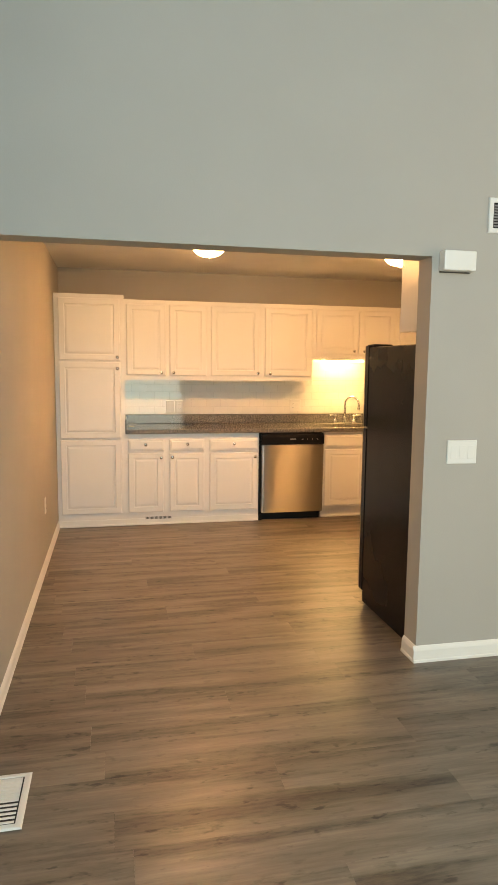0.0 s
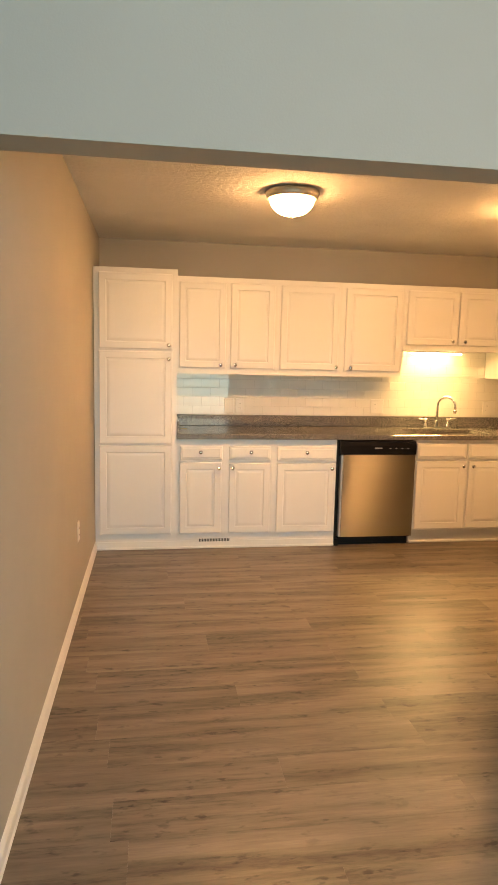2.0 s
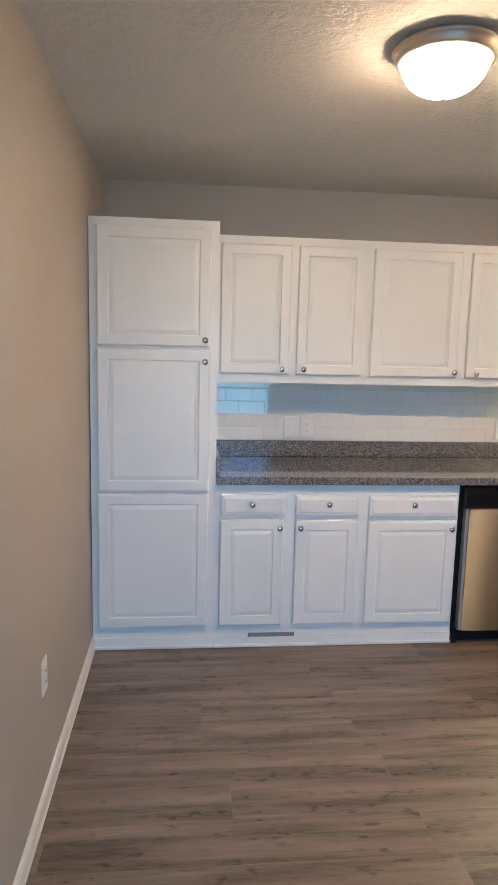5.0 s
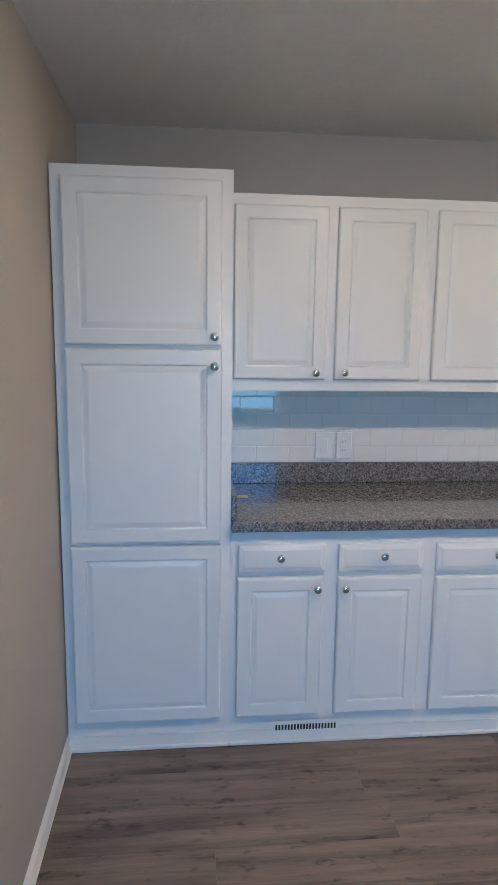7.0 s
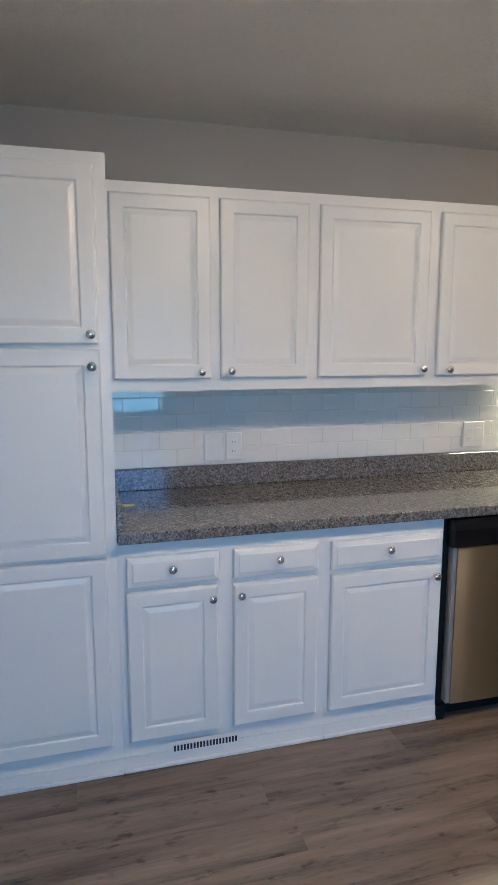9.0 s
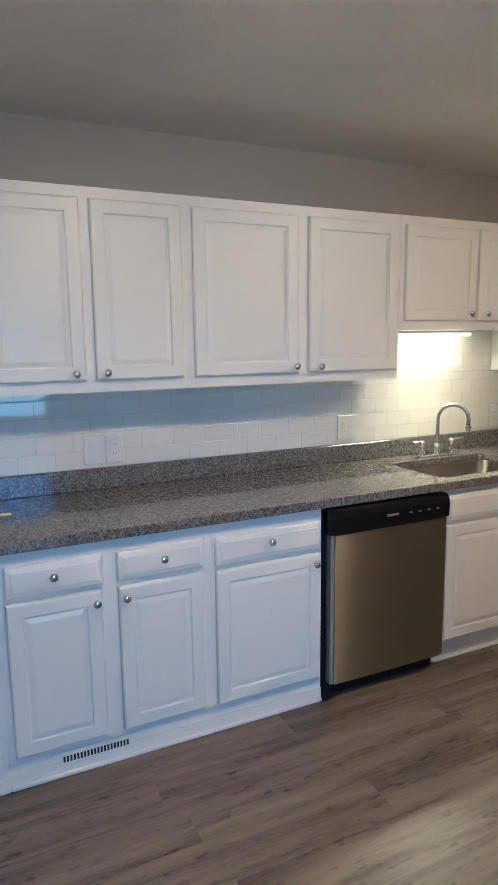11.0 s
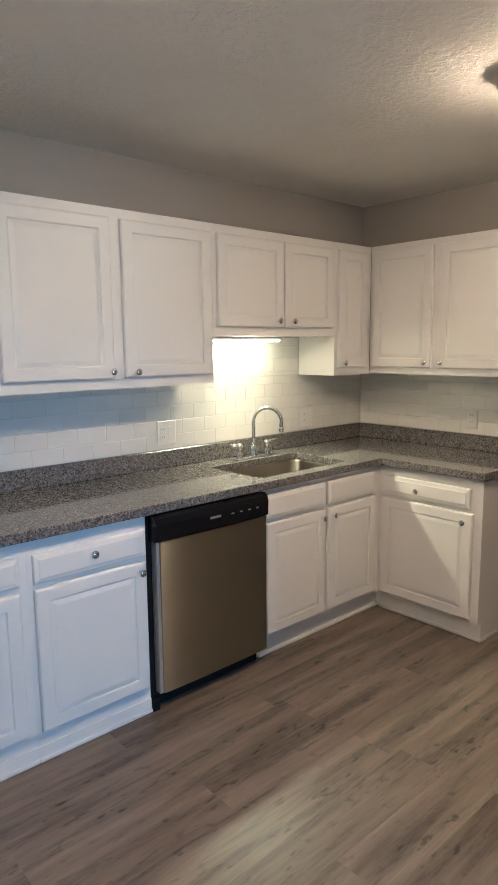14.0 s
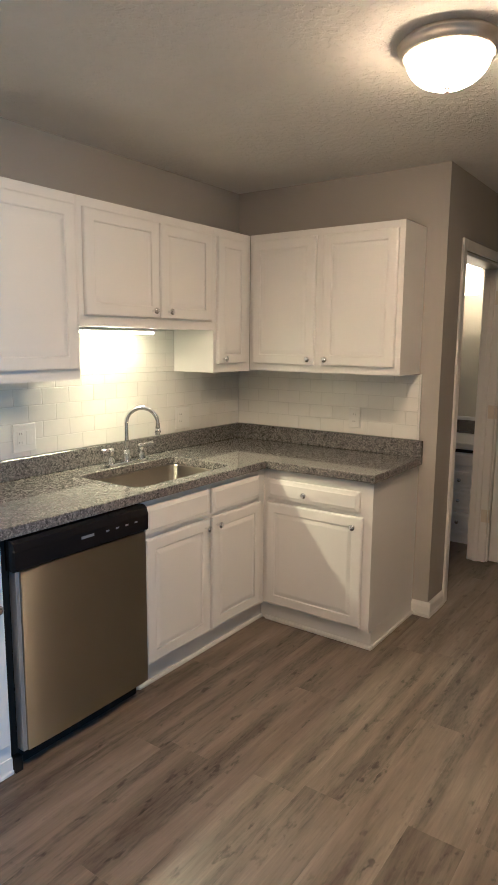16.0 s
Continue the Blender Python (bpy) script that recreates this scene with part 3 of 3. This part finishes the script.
for k in range(25):
    u = k / 24
    yy = -0.0415 - 0.0055 * (1 - (2 * u - 1) ** 4)
    cols.append([bm.verts.new((0.039 + 0.598 * u, yy, z)) for z in (0.0795, 0.7435)])
for a, b in zip(cols, cols[1:]):
    bm.faces.new((a[0], b[0], b[1], a[1]))
part("door_skin", bm, M_STEEL, panel, smooth=True)
part("door_edge", box(0.022, 0.0375, -0.035, 0.0, 0.08, 0.742), M_EDGE, dw, "pale metal door edge")
bm = extrude_profile([(0, 0.748), (-0.046, 0.748), (-0.056, 0.756), (-0.058, 0.82), (-0.05, 0.846), (-0.035, 0.857), (0, 0.857)], 0.01, 0.638)
ctrl = part("control_panel", bm, M_BLACK, dw, "glossy black control panel")
part("badge", box(0.29, 0.35, -0.0592, -0.0575, 0.797, 0.807), M_GREYMARK, ctrl, "small grey lettered badge bar")
for k in range(4):
    part("button", box(0.41 + k * 0.05, 0.425 + k * 0.05, -0.0592, -0.0575, 0.797, 0.803), M_GREYMARK, ctrl)
part("toe_panel", box(-0.004, 0.625, 0.02, 0.034, 0.0, 0.059), M_BLACKMATT, dw)
part("foot", box(-0.003, 0.028, -0.02, 0.0195, 0.0, 0.058, 0.002), M_BLACKMATT, dw)

# ---- refrigerator ----
fr = thing("refrigerator", "black textured two-door refrigerator beside the partition", "refrigerator", at=(1.505, 2.955, 0))
part("cabinet_body", box(0, 0.76, 0, 0.615, 0.02, 1.615, 0.006, seg=2), M_FRIDGE, fr)
for nm, z0, z1 in (("freezer_door", 1.13, 1.625), ("fridge_door", 0.09, 1.12)):
    fd = part(nm, box(-0.002, 0.762, 0.622, 0.672, z0, z1, 0.004), M_BLACK, fr, "black door with a stainless steel front")
    part("door_skin", box(-0.001, 0.761, 0.6725, 0.685, z0 + 0.001, z1 - 0.001, 0.004), M_STEEL, fd, "stainless steel front")
part("door_seal", box(0.004, 0.756, 0.6155, 0.6215, 0.09, 1.61), M_BLACKMATT, fr)
part("hinge_cover", box(0.01, 0.13, 0.57, 0.67, 1.616, 1.632, 0.004), M_BLACK, fr)
part("grille", box(0.01, 0.75, 0.6155, 0.64, 0.02, 0.08, 0.003), M_BLACKMATT, fr)
for z0, z1 in ((1.17, 1.5), (0.55, 1.08)):
    part("handle", tube([(0.7, 0.69, z0), (0.7, 0.73, z0 + 0.02), (0.7, 0.735, (z0 + z1) / 2), (0.7, 0.73, z1 - 0.02), (0.7, 0.69, z1)], 0.012, 12), M_BLACK, fr, smooth=True)


# ---- ceiling lamps ----
def ceiling_lamp(x, y):
    c = thing("ceiling_light", "lit flush dome ceiling light with a brushed bronze rim", "light", "ceiling lights", at=(x, y, H - 0.001))
    part("rim", lathe([(0, -0.001), (0.144, -0.001), (0.151, -0.006), (0.156, -0.013), (0.155, -0.018), (0.151, -0.02), (0.149, -0.03), (0.146, -0.041), (0.139, -0.047), (0.132, -0.046), (0.126, -0.032), (0, -0.03)], 56), M_NICKEL, c, "brushed bronze rim", True)
    prof = [(0.124, -0.036), (0.127, -0.044)] + [(0.127 * math.cos(radians(a)) ** 0.9, -0.046 - 0.088 * math.sin(radians(a))) for a in range(8, 90, 8)] + [(0, -0.134)]
    d = part("dome", lathe(prof, 40), M_DOME, c, "glowing frosted glass dome", True)
    part("finial", lathe([(0.012, -0.13), (0.012, -0.135), (0.006, -0.139), (0.008, -0.144), (0.005, -0.15), (0, -0.152)], 16), M_NICKEL, c, smooth=True)
    return c


ceiling_lamp(0.69, 4.735)
ceiling_lamp(2.225, 4.74)


# ---- outlets and plates ----
def plate(name, label, m, w=0.073, h=0.118, sockets=1, switches=0):
    o = thing(name, label, "outlet" if "outlet" in name else "switch")
    o.matrix_world = m
    part("cover", rings_panel(w, h, [(0, 0.0005), (0, 0.003), (0.003, 0.006), (0.006, 0.0065)]), M_PLATE, o).location = (-w / 2, 0, -h / 2)
    n = sockets + switches
    for k in range(n):
        cx = (k - (n - 1) / 2) * 0.046
        if k < sockets:
            part("socket", box(cx - 0.017, cx + 0.017, -0.0085, -0.0066, -0.034, 0.034, 0.0008), M_PLATE, o)
            for z in (-0.02, 0.02):
                for dx in (-0.006, 0.006):
                    part("slot", box(cx + dx - 0.001, cx + dx + 0.001, -0.0092, -0.0086, z - 0.004, z + 0.004), M_SLOT, o)
        else:
            part("rocker", box(cx - 0.016, cx + 0.016, -0.0082, -0.0066, -0.033, 0.033, 0.0008), M_PLATE, o)
    return o


YT = YB - 0.0105
plate("switch_plate", "white blank wall plate on the tiled backsplash", pose(0.555, YT, 1.08), 0.085, 0.125, 0, 1)
plate("outlet", "white double electrical outlet on the tiled backsplash", pose(0.648, YT, 1.08), 0.075, 0.125)
plate("outlet", "white two-gang outlet and switch on the tiled backsplash", pose(1.885, YT, 1.088), 0.12, 0.128, 1, 1)
plate("outlet", "white two-gang outlet and switch beside the faucet", pose(2.955, YT, 1.084), 0.12, 0.128, 1, 1)
plate("outlet", "white electrical outlet on the side backsplash", pose(XR - 0.0105, 5.64, 1.095, 0, 0, -90), 0.073, 0.118)
plate("outlet", "white electrical outlet low on the grey wall", pose(XL, 4.79, 0.445, 0, 0, 90), 0.073, 0.118)
plate("switch_plate", "white triple switch plate on the grey partition", pose(1.672, YH, 1.078), 0.16, 0.118, 0, 3)
chime = thing("door_chime", "white plastic door chime box on the grey partition", "chime", at=(1.505, YH - 0.001, 1.95))
part("body", box(0, 0.165, -0.055, 0, 0, 0.092, 0.006, seg=2), M_PLATE, chime)
# thin dark strip along the bottom of the chime box
part("bottom_strip", box(0.004, 0.161, -0.004, 0.0, -0.006, -0.0005), M_SLOT, chime)
ret = thing("return_air_grille", "white wall air grille with dark slots", "vent", at=(1.752, YH - 0.001, 2.14))
part("frame", rings_panel(0.36, 0.165, [(0, 0), (0, 0.006), (0.004, 0.009), (0.022, 0.009), (0.024, 0.004)]), M_PLATE, ret)
part("well", box(0.024, 0.336, -0.0044, -0.0041, 0.024, 0.141), M_BLACKMATT, ret)
for k in range(8):
    part("slat", box(0.026, 0.334, -0.007, -0.0045, 0.03 + k * 0.0135, 0.0375 + k * 0.0135), M_GREYMARK, ret)
fv = thing("floor_register", "white metal floor register with louvred slots", "vent", at=(-0.48, 1.895, 0.004))
part("frame", rings_panel(0.15, 0.295, [(0, 0.0), (0, 0.002), (0.006, 0.006), (0.022, 0.007), (0.024, 0.002)]), M_PLATE, fv).matrix_local = Matrix(((1, 0, 0, 0), (0, 0, 1, 0), (0, -1, 0, 0), (0, 0, 0, 1)))
for k in range(11):
    part("louvre", box(0.028, 0.122, 0.03 + k * 0.0216, (0.0395 if k < 5 else 0.05) + k * 0.0216, 0.0025, 0.006, 0.001), M_PLATE, fv)
part("well", box(0.024, 0.126, 0.024, 0.271, 0.0005, 0.0027), M_SLOT, fv)

# ---- bathroom seen through the door ----
vx = 4.95
van = thing("vanity", "white bathroom vanity cabinet with knobbed drawers", "vanity", at=(vx, 5.29, 0))
part("body", box(0, 0.54, 0, 0.9, 0.08, 0.74, 0.002), M_CAB, van)
part("plinth", box(0.04, 0.54, 0.0, 0.9, 0.0, 0.079), M_CAB, van)
for z0, z1 in ((0.115, 0.255), (0.285, 0.42), (0.45, 0.57), (0.6, 0.71)):
    for y0 in (0.02, 0.47):
        d = part("drawer", rings_panel(0.41, z1 - z0, DRAWER_STEPS), M_CAB, van)
        d.matrix_local = pose(-0.0015, y0 + 0.41, z0, 0, 0, -90)
        if z1 < 0.6:
            knob(0.275, (z1 - z0) / 2, d)
# flat black strip standing in for the shade of a recess below the top
part("recess_shade", box(-0.003, -0.001, 0.0, 0.9, 0.715, 0.74), M_BLACKMATT, van)
part("top", box(-0.02, 0.54, -0.01, 0.92, 0.741, 0.79, 0.006), M_PLATE, van, "white vanity top")
part("upstand", box(0.52, 0.54, -0.01, 0.92, 0.791, 0.9, 0.003), M_GRANITE, van, "grey granite upstand")
part("ledge", box(0.515, 0.54, -0.01, 0.92, 0.901, 0.93, 0.003), M_PLATE, van)
vl = thing("vanity_light", "lit glass shade vanity light on the bathroom wall", "light", at=(5.3, 5.56, 1.9))
part("shade", lathe([(0.05, 0.0), (0.075, 0.02), (0.08, 0.1), (0.07, 0.2), (0.03, 0.24), (0, 0.24)], 24), M_BATHGLOW, vl, "glowing glass shade", True)
part("arm", tube([(0, 0, 0.24), (0.03, 0, 0.27), (0.198, 0, 0.27)], 0.01, 10), M_NICKEL, vl, smooth=True)

# ---- pieces: tiles and planks ----
splash = thing("backsplash", "glossy white subway tile backsplash with pale grout", "backsplash", kind="structure")
part("grout", box(0.088, XR - 0.002, YB - 0.005, YB - 0.001, 1.0, 1.354), M_GROUT, splash)
part("grout", box(1.99, 2.895, YB - 0.005, YB - 0.001, 1.355, 1.583), M_GROUT, splash)
part("grout", box(XR - 0.005, XR - 0.001, 5.262, YB - 0.005, 1.0, 1.354), M_GROUT, splash)
part("edge_trim", box(XR - 0.0095, XR - 0.001, 5.253, 5.261, 1.0, 1.358), M_PLATE, splash)
TW, TH_, G = 0.1524, 0.0762, 0.0028
TILES = {}


def tile_mesh(w, h):
    key = (round(w, 4), round(h, 4))
    if key not in TILES:
        bm = rings_panel(w, h, [(0, 0), (0, 0.0005), (0.0006, 0.0009), (0.002, 0.0011)])
        bmesh.ops.translate(bm, vec=(-w / 2, 0, -h / 2), verts=bm.verts[:])
        TILES[key] = mesh_of(bm, M_TILE, "tile")
    return TILES[key]


rng = random.Random(4)


def tile_run(u0, u1, z0, z1, place, zbase=1.001):
    row, z = 0, zbase
    while z < z1 - 0.01:
        a = u0 - (TW / 2 if row % 2 else 0.0)
        if z + TH_ > z0 + 0.005:
            while a < u1 - 0.006:
                x0, x1 = max(a, u0), min(a + TW, u1)
                b0, b1 = max(z, z0), min(z + TH_, z1)
                if x1 - x0 > 0.01 and b1 - b0 > 0.01:
                    t = new("tile", tile_mesh(x1 - x0 - G, b1 - b0 - G))
                    t.parent = splash
                    t.matrix_local = place((x0 + x1) / 2, (b0 + b1) / 2) @ pose(0, 0, 0, rng.uniform(-0.1, 0.1), 0, rng.uniform(-0.1, 0.1))
                a += TW
        z += TH_
        row += 1


tile_run(0.088, XR - 0.006, 1.001, 1.354, lambda u, z: pose(u, YB - 0.0051, z))
tile_run(1.99, 2.895, 1.3555, 1.583, lambda u, z: pose(u, YB - 0.0051, z))
tile_run(0.0, 1.212, 1.001, 1.354, lambda u, z: pose(XR - 0.0051, YB - 0.013 - u, z, 0, 0, -90))

floor = thing("floor", "grey-brown wood-look vinyl plank floor", "floor", kind="structure")
part("underlay", box(XL, 6.1, YS, 7.2, -0.1, -0.006), M_UNDER, floor)
PW, PL = 0.181, 1.22
PLANKS = {}


def plank_mesh(l, w):
    key = (round(l, 3), round(w, 3))
    if key not in PLANKS:
        bm = bmesh.new()
        rings = []
        for g, z in ((0.0002, -0.006), (0.0002, 0.0)):
            x, y = l / 2 - g, w / 2 - g
            rings.append([bm.verts.new(p) for p in ((-x, -y, z), (x, -y, z), (x, y, z), (-x, y, z))])
        for a, b in zip(rings, rings[1:]):
            for j in range(4):
                bm.faces.new((a[j], a[(j + 1) % 4], b[(j + 1) % 4], b[j]))
        bm.faces.new(rings[-1])
        PLANKS[key] = mesh_of(bm, M_PLANK, "plank")
    return PLANKS[key]


y = YS
row = 0
while y < 7.2 - 0.01:
    y1 = min(y + PW, 7.2)
    off = (row * 0.437 + 0.19 * (row % 3)) % PL
    x = XL - off
    xe = 6.1 if y > 3.4 else XE
    while x < xe - 0.02:
        a, b = max(x, XL), min(x + PL, xe)
        if b - a > 0.03:
            p = new("plank", plank_mesh(b - a, y1 - y))
            p.parent = floor
            p.location = ((a + b) / 2, (y + y1) / 2, 0)
        x += PL
    y, row = y1, row + 1
